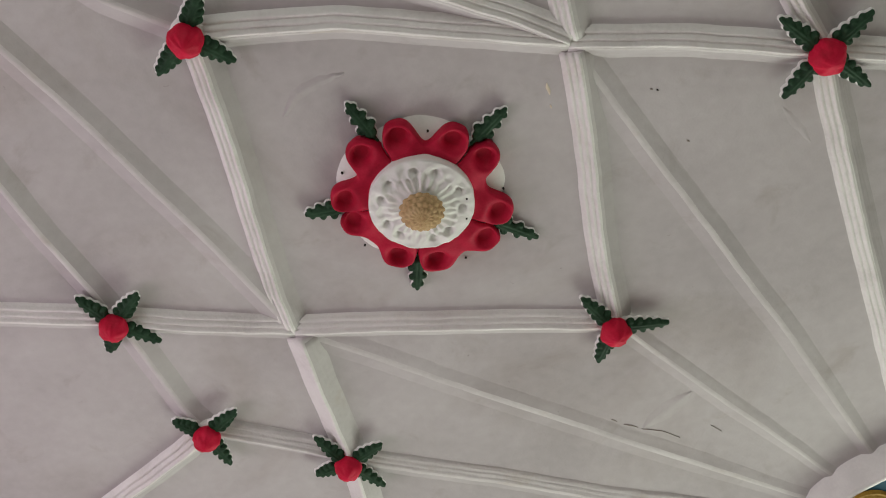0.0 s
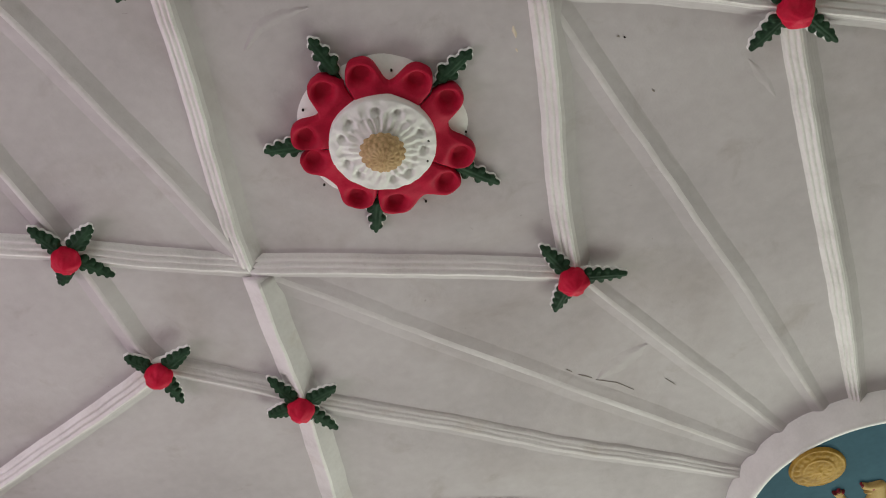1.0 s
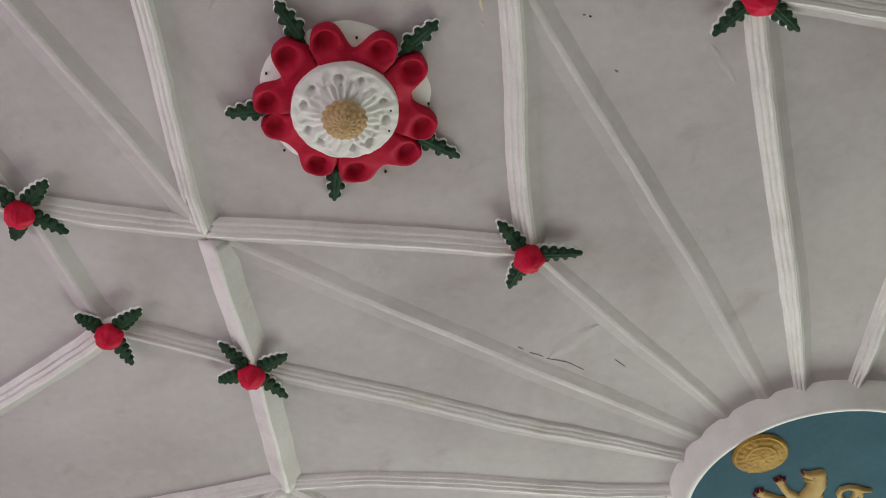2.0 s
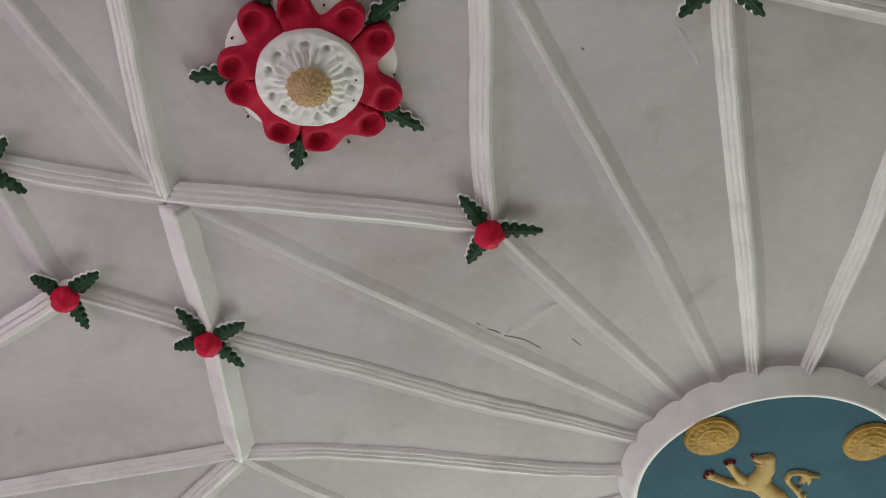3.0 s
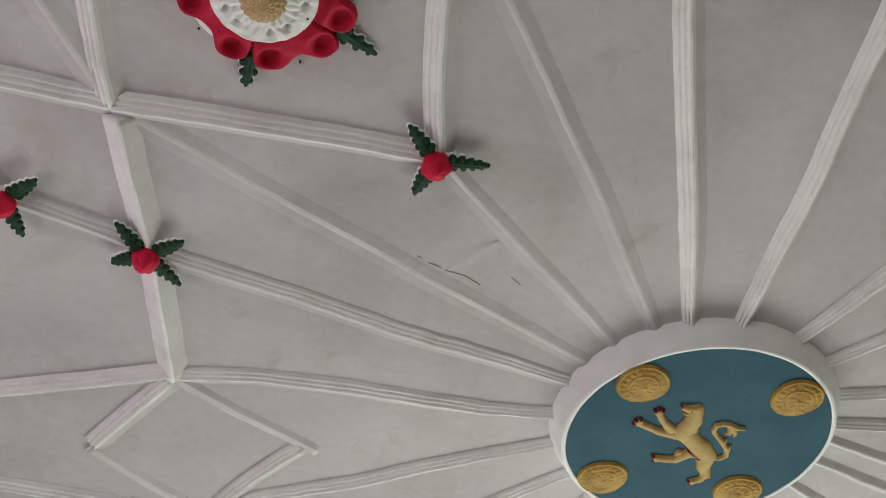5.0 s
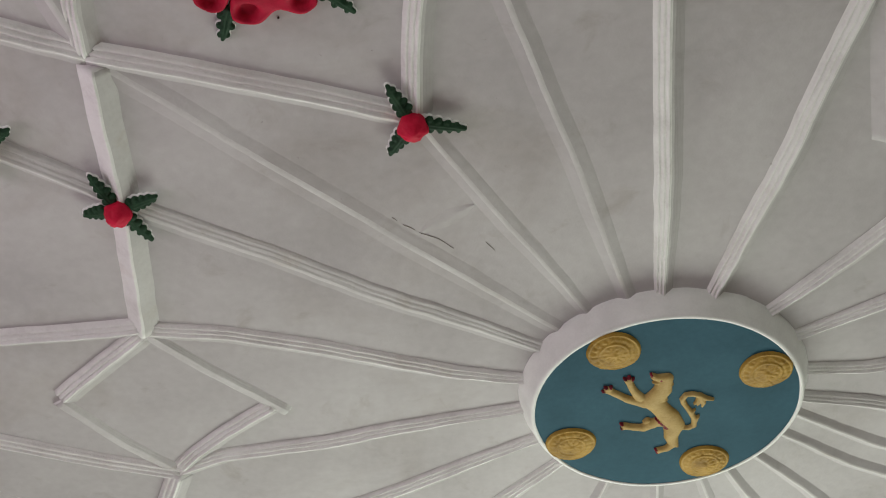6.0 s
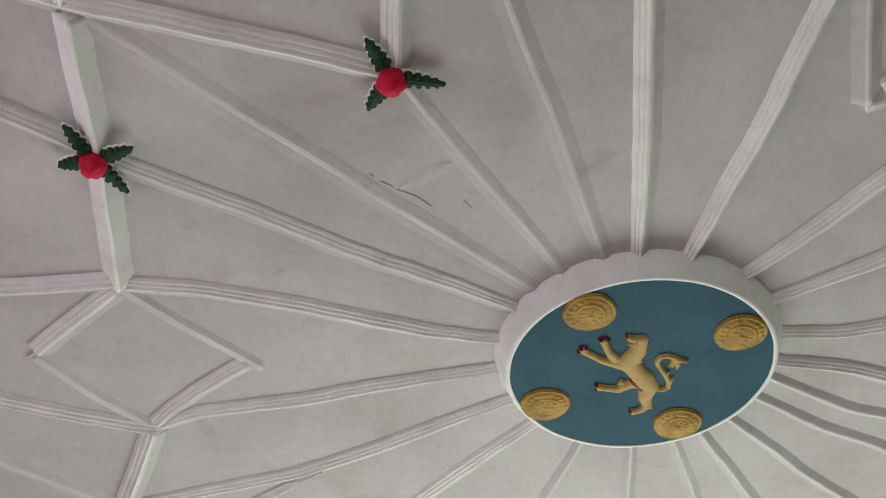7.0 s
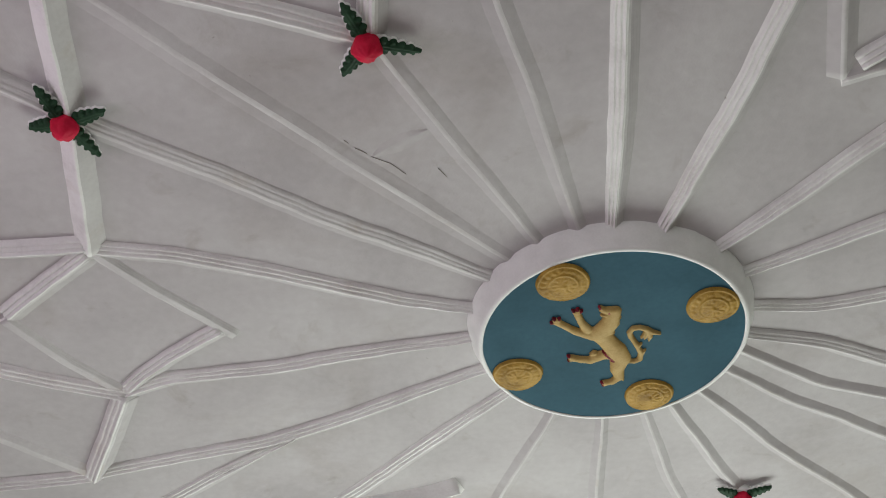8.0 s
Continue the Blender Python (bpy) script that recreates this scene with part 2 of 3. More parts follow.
def rib(points, kind="reeded", wide=0.038, high=0.025, label="", narrow=1.0):
    """One moulded rib run by hand along a line on the ceiling. narrow: its width at the start, as a share."""
    RIB_COUNT[0] += 1
    seed = RIB_COUNT[0] * 5.3
    pts = [Vector(p) for p in points]
    line = []
    for a, b in zip(pts, pts[1:]):
        n = max(1, round((b - a).length / 0.02))
        line += [a.lerp(b, k / n) for k in range(n)]
    line.append(pts[-1])
    for _ in range(3):
        line = [line[0]] + [(line[k - 1] + line[k] * 2 + line[k + 1]) / 4 for k in range(1, len(line) - 1)] + [line[-1]]
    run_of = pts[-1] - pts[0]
    # The side that looks south-west, towards the west and south windows.
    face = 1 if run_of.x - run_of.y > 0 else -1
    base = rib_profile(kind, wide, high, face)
    origin = pts[0]
    bm = bmesh.new()
    rings = []
    run = 0.0
    for k, p in enumerate(line):
        if k:
            run += (p - line[k - 1]).length
        t = (line[min(k + 1, len(line) - 1)] - line[max(k - 1, 0)]).normalized()
        side = Vector((t.y, -t.x))
        shift = 0.0045 * noise.noise((run * 3.2, seed, 0.0)) + 0.0020 * noise.noise((run * 16, seed, 2.0))
        grow = 1 + 0.16 * noise.noise((run * 4, seed, 5.0)) + 0.07 * noise.noise((run * 22, seed, 6.0))
        ring = []
        for i, (s, d) in enumerate(base):
            w = s * (narrow + (1 - narrow) * min(1.0, run / 0.35)) + shift + (0.0 if kind == "ridge" else 0.0010) * noise.noise((run * 14, seed, i * 0.9))
            q = p + side * w
            dd = d * grow + ((0.0007 if kind == "ridge" else 0.0011) * noise.noise((run * 24, seed + 9, i * (0.12 if kind == "ridge" else 0.8))) if d > 0.0005 else 0)
            ring.append(bm.verts.new((q.x - origin.x, q.y - origin.y, -dd - sag(q.x, q.y))))
        rings.append(ring)
    for a, b in zip(rings, rings[1:]):
        for i in range(len(base) - 1):
            f = bm.faces.new((a[i], b[i], b[i + 1], a[i + 1]))
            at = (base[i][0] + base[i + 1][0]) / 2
            # South-west side and arris paler, far side duller: window light put into colour.
            lit_side = kind in ("reeded", "bold") and at * face > -0.12 * wide
            f.material_index = 0 if lit_side else 1 if kind in ("low", "bold") or abs(at) < (0.17 if kind == "ridge" else 0.3) * wide or kind == "worn" and at * face > 0 else 2
    bm.faces.new(rings[0])
    bm.faces.new(rings[-1])
    names = {"reeded": "white reeded plaster rib moulded on the ceiling", "worn": "worn white plaster rib with soft reeds", "ridge": "plain white plaster ridge on the ceiling", "low": "low worn plain plaster rib on the ceiling", "bold": "plain white plaster rib with its lit side painted brighter"}
    ob = mesh_object("ceiling_rib", bm, [RIB, DULL_HALF_LIT, PLASTER])
    ob.location = (origin.x, origin.y, CEIL)
    return tagged(ob, label or names[kind], "ceiling rib", "ribs of the plaster ceiling", "structure")


# joints and bosses of the pattern, on plan
J1, J2, J3, J4, J5 = (-0.034, 1.06), (-0.768, 1.540), (-0.853, 2.376), (-0.882, 2.99), (-1.062, 3.41)
B1, B2, B3, B4, B5, B6, B7 = (-0.684, 0.815), (0.411, 1.222), (-1.113, 1.376), (-0.11, 1.742), (-1.068, 1.744), (-0.799, 1.943), (1.003, 3.61)
PX, PY, PR = 0.498, 2.722, 0.354

rib([(-0.686, 0.824), (-0.413, 0.891), (-0.034, 1.056)])
rib([(-0.036, 1.058), (0.153, 1.12), (0.408, 1.228)])
rib([(0.408, 1.228), (0.517, 1.276), (0.947, 1.461)])
rib([(-0.02, 1.05), (-0.012, 0.85), (-0.0, 0.45)])
rib([(-0.034, 1.052), (-0.126, 0.969), (-0.352, 0.802)])
rib([(0.419, 1.22), (0.384, 1.103), (0.31, 0.698)])
rib([(-0.674, 0.816), (-0.705, 1.068), (-0.733, 1.257), (-0.764, 1.45), (-0.768, 1.53)])
rib([(-0.768, 1.532), (-0.443, 1.627), (-0.113, 1.749)])
rib([(-0.024, 1.076), (-0.052, 1.308), (-0.087, 1.559), (-0.1, 1.743)])
rib([(-1.116, 1.382), (-0.793, 1.524), (-0.768, 1.536)])
rib([(-1.753, 1.127), (-1.338, 1.29), (-1.116, 1.382)])
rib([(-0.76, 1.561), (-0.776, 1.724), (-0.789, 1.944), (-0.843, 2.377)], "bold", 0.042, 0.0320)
rib([B5, (-0.857, 1.885), B6], "worn")
rib([(-1.064, 1.753), (-1.333, 1.881), (-1.746, 2.064)])
rib([B3, (-1.091, 1.679), B5], "ridge", 0.040, 0.0158)
rib([B3, (-1.151, 1.144), (-1.21, 0.60)], "ridge", 0.040, 0.0158)
rib([J2, (-0.853, 1.225), (-0.960, 0.884), (-1.13, 0.42)], "ridge", 0.043, 0.0144)
rib([B1, (-0.794, 0.710), (-1.0, 0.39)], "ridge", 0.040, 0.0158)
rib([(-0.850, 2.362), (-1.238, 2.381), (-1.75, 2.4)])
rib([(-0.852, 2.393), (-0.998, 2.517), (-1.119, 2.625)], "reeded", 0.039, 0.0198)
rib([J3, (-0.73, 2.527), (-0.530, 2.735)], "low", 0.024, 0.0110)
rib([(-0.567, 2.711), (-0.717, 2.821), (-0.82, 2.912), (-0.867, 2.963)], "reeded", 0.034, 0.0198)
rib([(-1.14, 2.64), (-1.011, 2.839), J4], "low", 0.026, 0.0110)
rib([(-1.753, 2.626), (-1.209, 2.867), (-1.067, 2.932), (-0.885, 2.997)])
rib([J4, (-0.972, 3.200), J5], "reeded", 0.042, 0.0360)
rib([(-1.75, 2.80), (-1.300, 3.192), J5], "low", 0.030, 0.0140)
rib([(-1.849, 3.52), (-1.369, 3.451), (-1.061, 3.42)])
rib([(-0.42, 3.232), (-0.500, 3.290), (-0.645, 3.405), (-0.788, 3.523), (-1.044, 3.728)], "reeded", 0.036, 0.0167, narrow=0.35)
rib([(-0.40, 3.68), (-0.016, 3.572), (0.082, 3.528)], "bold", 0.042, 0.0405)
rib([(0.80, 1.15), (0.898, 1.668), (0.938, 1.880)], "ridge", 0.038, 0.0202)
rib([(0.938, 1.885), (1.027, 1.854), (1.5, 1.70)], "ridge", 0.038, 0.0202)
rib([(0.976, 1.85), (1.021, 1.812), (1.506, 1.408)])


# ribs that run out from the pendant: angle, where they end, kind
def ray(angle, reach):
    return (PX + reach * math.cos(radians(angle)), PY + reach * math.sin(radians(angle)))


def fan_rib(angle, end, kind="reeded", wide=0.038, high=0.019, knee=0.0):
    mid = [ray(angle + knee, 0.62), ray(angle + knee, 0.85)]
    e = Vector(end) - Vector((PX, PY))
    mid = [m for m in mid if (Vector(m) - Vector((PX, PY))).length < e.length - 0.1]
    rib([ray(angle, 0.36), *mid, end], kind, wide, high, narrow=0.68)


fan_rib(-107, J1, "ridge", 0.038, 0.0090)
fan_rib(-94, B2, "reeded", 0.037, 0.0173, 1.0)
fan_rib(-124, B4, "ridge", 0.034, 0.0073, 1.5)
fan_rib(-137.5, J2, "ridge", 0.044, 0.0062)
fan_rib(-150, B6, "worn", 0.040, 0.0130)
rib([ray(-169.5, 0.36), (-0.056, 2.616), (-0.231, 2.553), (-0.402, 2.492), (-0.649, 2.408), J3], "reeded", 0.036, 0.0182, narrow=0.72)
rib([ray(172, 0.36), (-0.094, 2.815), (-0.270, 2.853), (-0.416, 2.886), (-0.578, 2.905), (-0.742, 2.926), J4], "reeded", 0.036, 0.0190, narrow=0.72)
rib([ray(149.5, 0.36), (-0.071, 3.043), (-0.278, 3.158), (-0.510, 3.262), (-0.779, 3.327), J5], "reeded", 0.036, 0.0190, narrow=0.72)
fan_rib(130, (-0.55, 3.87), "reeded", 0.036, 0.0182, 1.5)
fan_rib(108, (0.10, 3.98), "ridge", 0.029, 0.0144)
fan_rib(88, (0.54, 4.0), "ridge", 0.029, 0.0144)
fan_rib(72, (0.95, 3.98), "ridge", 0.028, 0.0086)
fan_rib(61, B7, "ridge", 0.029, 0.0144)
fan_rib(49, (1.65, 3.91), "ridge", 0.029, 0.0144, -1.0)
rib([ray(32, 0.36), (1.067, 3.111), (1.221, 3.196), (1.397, 3.304), (1.75, 3.51)], "ridge", 0.030, 0.0144, narrow=0.72)
rib([ray(18, 0.36), (1.137, 3.030), (1.344, 3.090), (1.75, 3.22)], "ridge", 0.030, 0.0144, narrow=0.72)
rib([ray(10, 0.36), (1.092, 2.835), (1.302, 2.925), (1.75, 3.05)], "worn", 0.036, 0.0187, narrow=0.72)
rib([ray(-8, 0.36), (1.043, 2.682), (1.130, 2.664), (1.225, 2.640), (1.75, 2.50)], "reeded", 0.036, 0.0198, narrow=0.72)
fan_rib(-29, (1.75, 1.99), "reeded", 0.037, 0.0198)
fan_rib(-48, (1.75, 1.31), "reeded", 0.038, 0.0205)
fan_rib(-74, (0.95, 1.03), "reeded", 0.038, 0.0205)


# ---- pendant with the painted shield ----
FAN = (-168.5, -150, -137.5, -124, -107, -94, -75, -49, -30, -8, 10, 20, 33, 49, 61, 72, 88, 108, 130, 150, 172)


def scallop(deg):
    """0 at a rib, 1 half way between two ribs."""
    deg = (deg + 180) % 360 - 180
    ring = sorted(FAN)
    ring = [ring[-1] - 360] + ring + [ring[0] + 360]
    for a, b in zip(ring, ring[1:]):
        if a <= deg <= b:
            return max(0.0, math.sin(math.pi * (deg - a) / (b - a))) ** 0.7
    return 0.0


def build_pendant():
    thing = empty_thing("heraldic_pendant", (PX, PY, CEIL), "round white plaster pendant with a blue painted face and gold relief", "ceiling pendant")
    prof = ((0.0, 0.390), (0.012, 0.387), (0.030, 0.379), (0.050, 0.371), (0.064, 0.367), (0.070, 0.363), (0.0715, 0.357), (0.0705, 0.353), (0.060, 0.352))
    bm = bmesh.new()

    def skin(u, v):
        k = v * (len(prof) - 1)
        d, r = prof[round(k)]
        deg = 360 * u
        bulge = scallop(deg) * max(0.0, 1 - d / 0.05)
        r += (0.005 + 0.006 * noise.noise((deg * 0.05, 0.0, 9.0)) if 175 < deg < 300 else 0.002) * bulge + 0.0015 * noise.noise((math.cos(radians(deg)) * 4, math.sin(radians(deg)) * 4, d * 30))
        d = d - 0.012 if d < 0.001 else d
        return (r * math.cos(radians(deg)), r * math.sin(radians(deg)), -d)

    sheet(bm, 240, len(prof) - 1, skin, True)
    part("drum", bm, WHITE, thing, "white plaster drum with a scalloped upper edge")
    bm = bmesh.new()
    revolve(bm, ((0, -0.02), (0.356, -0.02), (0.356, -0.0685), (0.25, -0.069), (0.12, -0.0693), (0, -0.0695)), 96)
    part("face_panel", bm, BLUE, thing, "flat blue painted face panel", smooth=False)

    # gold roundels
    for k, (x, y, turn) in enumerate(((-0.151, -0.25, 0.2), (0.248, -0.145, 0.9), (0.123, 0.243, 1.7), (-0.254, 0.131, 2.6))):
        bm = bmesh.new()
        R = 0.070

        def coin(u, v, turn=turn, k=k):
            th = 6.283185 * u
            r = R * v * (1 + 0.02 * math.sin(3 * th + k))
            d = 0.006 + 0.013 * (1 - v * v) + 0.0030 * math.exp(-((v - 0.93) / 0.04) ** 2) + 0.0022 * math.exp(-((v - 0.56) / 0.05) ** 2)
            if 0.60 < v < 0.90:
                d += 0.0030 * (0.35 + 0.65 * abs(math.sin(th * 0.5 + turn))) * abs(math.cos(9 * th + turn)) ** 0.7 * math.sin(math.pi * (v - 0.60) / 0.30)
            if 0.16 < v < 0.54:
                d += 0.0022 * (0.5 + 0.5 * math.sin(th + turn)) * abs(math.cos(5.5 * th + turn)) ** 0.7 * math.sin(math.pi * (v - 0.16) / 0.38)
            d += 0.0034 * math.exp(-(v / 0.12) ** 2)
            d += 0.0014 * noise.noise((v * 8 * math.cos(th), v * 8 * math.sin(th), k * 2.0))
            if v > 0.985:
                d = 0.002
            return (x + r * math.cos(th), y + 0.007 + r * math.sin(th), -0.067 - d)

        sheet(bm, 128, 40, coin, True)
        bmesh.ops.remove_doubles(bm, verts=bm.verts, dist=1e-5)
        part("roundel", bm, GOLD, thing, "gold painted roundel with embossed rings")

    # the rampant beast in relief, one plain form
    strokes = [
        [(-0.042, -0.140, 0.0093), (-0.026, -0.136, 0.0139), (-0.009, -0.133, 0.0186)],
        [(-0.049, -0.152, 0.0052), (-0.037, -0.142, 0.0074)],
        [(-0.042, -0.119, 0.0041), (-0.029, -0.120, 0.0084)],
        [(-0.010, -0.129, 0.0205), (-0.017, -0.083, 0.0264), (-0.037, -0.046, 0.0306)],
        [(-0.001, -0.105, 0.0131), (0.009, -0.107, 0.0037)],
        [(-0.005, -0.075, 0.0133), (0.006, -0.079, 0.0038)],
        [(-0.010, -0.049, 0.0115), (-0.002, -0.044, 0.0038)],
        [(-0.040, -0.041, 0.0306), (-0.019, -0.011, 0.0261), (0.009, 0.030, 0.0294), (0.026, 0.071, 0.0298)],
        [(-0.074, -0.058, 0.0152), (-0.094, -0.092, 0.0103), (-0.107, -0.128, 0.0102)],
        [(-0.111, -0.132, 0.0083), (-0.119, -0.140, 0.0046)],
        [(-0.107, -0.132, 0.0083), (-0.106, -0.146, 0.0046)],
        [(-0.102, -0.132, 0.0074), (-0.095, -0.138, 0.0046)],
        [(-0.057, -0.033, 0.0192), (-0.104, -0.052, 0.0124), (-0.135, -0.076, 0.0104), (-0.157, -0.093, 0.0113)],
        [(-0.160, -0.096, 0.0084), (-0.173, -0.092, 0.0047)],
        [(-0.160, -0.101, 0.0084), (-0.168, -0.108, 0.0047)],
        [(-0.154, -0.103, 0.0075), (-0.152, -0.109, 0.0047)],
        [(0.008, 0.055, 0.0178), (-0.021, 0.050, 0.0187), (-0.038, 0.059, 0.0188), (-0.056, 0.073, 0.0149), (-0.084, 0.069, 0.0119), (-0.106, 0.062, 0.0119)],
        [(-0.110, 0.057, 0.0079), (-0.119, 0.052, 0.0049)],
        [(-0.109, 0.067, 0.0079), (-0.116, 0.072, 0.0050)],
        [(-0.049, 0.041, 0.0098), (-0.056, 0.046, 0.0059)],
        [(0.025, 0.081, 0.0279), (0.022, 0.119, 0.0202), (0.030, 0.153, 0.0143), (0.014, 0.173, 0.0113), (-0.006, 0.179, 0.0103)],
        [(0.032, 0.155, 0.0102), (0.042, 0.164, 0.0041)],
        [(-0.009, 0.176, 0.0082), (-0.017, 0.176, 0.0051)],
        [(-0.007, 0.184, 0.0072), (-0.013, 0.189, 0.0041)],
        [(0.044, 0.082, 0.0072), (0.066, 0.083, 0.0072), (0.080, 0.074, 0.0080), (0.081, 0.049, 0.0083), (0.063, 0.009, 0.0078), (0.045, -0.024, 0.0077), (0.040, -0.043, 0.0077), (0.048, -0.060, 0.0076), (0.064, -0.063, 0.0076), (0.084, -0.055, 0.0086), (0.101, -0.042, 0.0077), (0.122, -0.036, 0.0038)],
        [(0.081, 0.049, 0.0079), (0.090, 0.035, 0.0035)],
        [(0.069, 0.019, 0.0068), (0.077, 0.005, 0.0029)],
        [(0.090, -0.045, 0.0086), (0.098, -0.023, 0.0068), (0.095, -0.009, 0.0031)],
        [(0.084, -0.048, 0.0077), (0.081, -0.031, 0.0058), (0.073, -0.020, 0.0029)],
        [(0.091, -0.033, 0.0058), (0.082, -0.017, 0.0029)],
    ]
    bm = relief(strokes, 0.0021, 0.016, -0.0685, 0.0, 0.0025)
    reds = ((-0.053, -0.150, 0.0085), (-0.120, -0.142, 0.007), (-0.107, -0.148, 0.008), (-0.094, -0.140, 0.007), (-0.175, -0.092, 0.0075), (-0.169, -0.110, 0.008),
            (-0.152, -0.112, 0.007), (-0.121, 0.050, 0.008), (-0.119, 0.073, 0.0065), (-0.019, 0.176, 0.007), (-0.015, 0.190, 0.006), (-0.024, -0.132, 0.0034),
            (0.003, 0.073, 0.006), *((-0.030 + 0.0042 * k, 0.026 + 0.0055 * k, 0.0040) for k in range(9)))
    for f in bm.faces:
        c = f.calc_center_median()
        if any((c.x - x) ** 2 + (c.y - y) ** 2 < r * r for x, y, r in reds):
            f.material_index = 1
    bmesh.ops.translate(bm, verts=bm.verts, vec=(0, 0.007, 0))
    part("heraldic_relief", bm, [LION_GOLD, CLAW], thing, "pale gold rampant beast in plaster relief with red claws")


build_pendant()


# ---- leaves ----
def leaf_strokes(length, pairs, broad, stem=0.0):
    """A lobed leaf along +x from 0 to length: a stem, the blade and pairs of rounded lobes."""
    a = stem * length
    st = [[(0, 0, 0.0035), (a + 0.002, 0, 0.004)], [(a, 0, broad * 0.66), (length * 0.72, 0, broad * 0.50), (length - 0.006, 0, 0.0050)]]
    for k in range(pairs):
        f = k / max(1, pairs - 1)
        at = a + (length - a) * (0.06 + 0.66 * f)
        out = broad * (0.96 - 0.46 * f ** 1.3) * (0.94 if k == 0 else 1.0)
        r = 0.0082 - 0.0022 * f
        for side in (-1, 1):
            slip = 0.003 * side * (1 if pairs > 3 else 0.6)
            st.append([(at + slip, 0, r), (at + slip + out * 0.55, side * (out - r * 0.4), r)])
    return st


def oak_leaf(parent, x, y, z, angle, length, pairs, broad, stem=0.0, swell=0.013):
    """A green leaf on the white plaster edge from which it was modelled."""
    m = Matrix.Translation((x, y, z)) @ Matrix.Rotation(radians(angle), 4, "Z")
    st = leaf_strokes(length, pairs, broad, stem)
    leaf = part("leaf", relief(st, 0.0022, swell, -0.004, 0.003, 0.0008), GREEN, parent, "dark green painted lobed leaf")
    leaf.matrix_local = m
    rim = [[(px, py, r + 0.0017) for px, py, r in s] for s in st]
    edge = part("leaf_backing", relief(rim, 0.0028, 0.0045, 0.0, 0.0, 0.0015), WHITE, leaf, "white plaster edge behind the leaf")
    slip = Matrix.Rotation(radians(-angle), 3, "Z") @ Vector((-0.0012, -0.0016, 0.0)) * (0.3 if stem else 1.0)
    edge.matrix_local = Matrix.Translation(slip)
    return leaf


# ---- berry bosses ----
def berry_sprig(loc, radius, leaves, seed):
    thing = empty_thing("berry_sprig", (*loc, CEIL), "red plaster berry boss with %s dark green lobed leaves" % ("three" if len(leaves) == 3 else "four"), "ceiling boss", "berry bosses at the rib joints")
    bm = bmesh.new()

    def bud(u, v):
        th = 6.283185 * u
        el = math.pi * (0.02 + 0.98 * v)
        r = radius * math.sin(el) ** 0.85
        z = -math.cos(el) * radius * 0.92
        if z > 0:
            z *= 1.10
        r *= 1 + 0.045 * math.cos(5 * th + seed) * math.sin(el) ** 2
        z += 0.004 * max(0.0, v - 0.82) / 0.18
        n = math.sin(el) * 0.0044 * noise.noise((math.cos(th) * 2.4, math.sin(th) * 2.4, v * 4 + seed))
        n += math.sin(el) * 0.0016 * noise.noise((math.cos(th) * 6, math.sin(th) * 6, v * 9 + seed))
        return ((r + n) * math.cos(th), (r + n) * math.sin(th), -0.040 - z - n)

    sheet(bm, 40, 24, bud, True)
    bmesh.ops.remove_doubles(bm, verts=bm.verts, dist=1e-5)
    part("berry", bm, BERRY, thing, "lumpy bright red painted berry")
    bm = bmesh.new()
    revolve(bm, ((0, 0.01), (radius * 1.08, 0.01), (radius * 1.02, -0.014), (radius * 0.85, -0.022), (0, -0.023)), 32)
    part("boss_seat", bm, WHITE, thing, "white plaster seat of the berry")
    for angle, reach in leaves:
        a = radians(angle)
        s = radius * 0.72
        oak_leaf(thing, s * math.cos(a), s * math.sin(a), -0.020, angle, (reach - s) * 0.95, 4, 0.0183)
    return thing


berry_sprig(B1, 0.0320, ((-53, 0.100), (147, 0.104), (49, 0.103)), 1)
berry_sprig(B2, 0.0340, ((-126, 0.126), (-31, 0.116), (142, 0.121), (54, 0.128)), 2)
berry_sprig(B3, 0.0300, ((-117, 0.106), (-36, 0.105), (123, 0.088), (48, 0.111)), 3)
berry_sprig(B4, 0.0315, ((-115, 0.120), (12, 0.125), (124, 0.110)), 4)
berry_sprig(B5, 0.0305, ((-132, 0.091), (-28, 0.110), (84, 0.115)), 5)
berry_sprig(B6, 0.0305, ((-112, 0.122), (-20, 0.108), (173, 0.091), (61, 0.122)), 6)
berry_sprig(B7, 0.0315, ((-33, 0.110), (-150, 0.105), (90, 0.11)), 7)


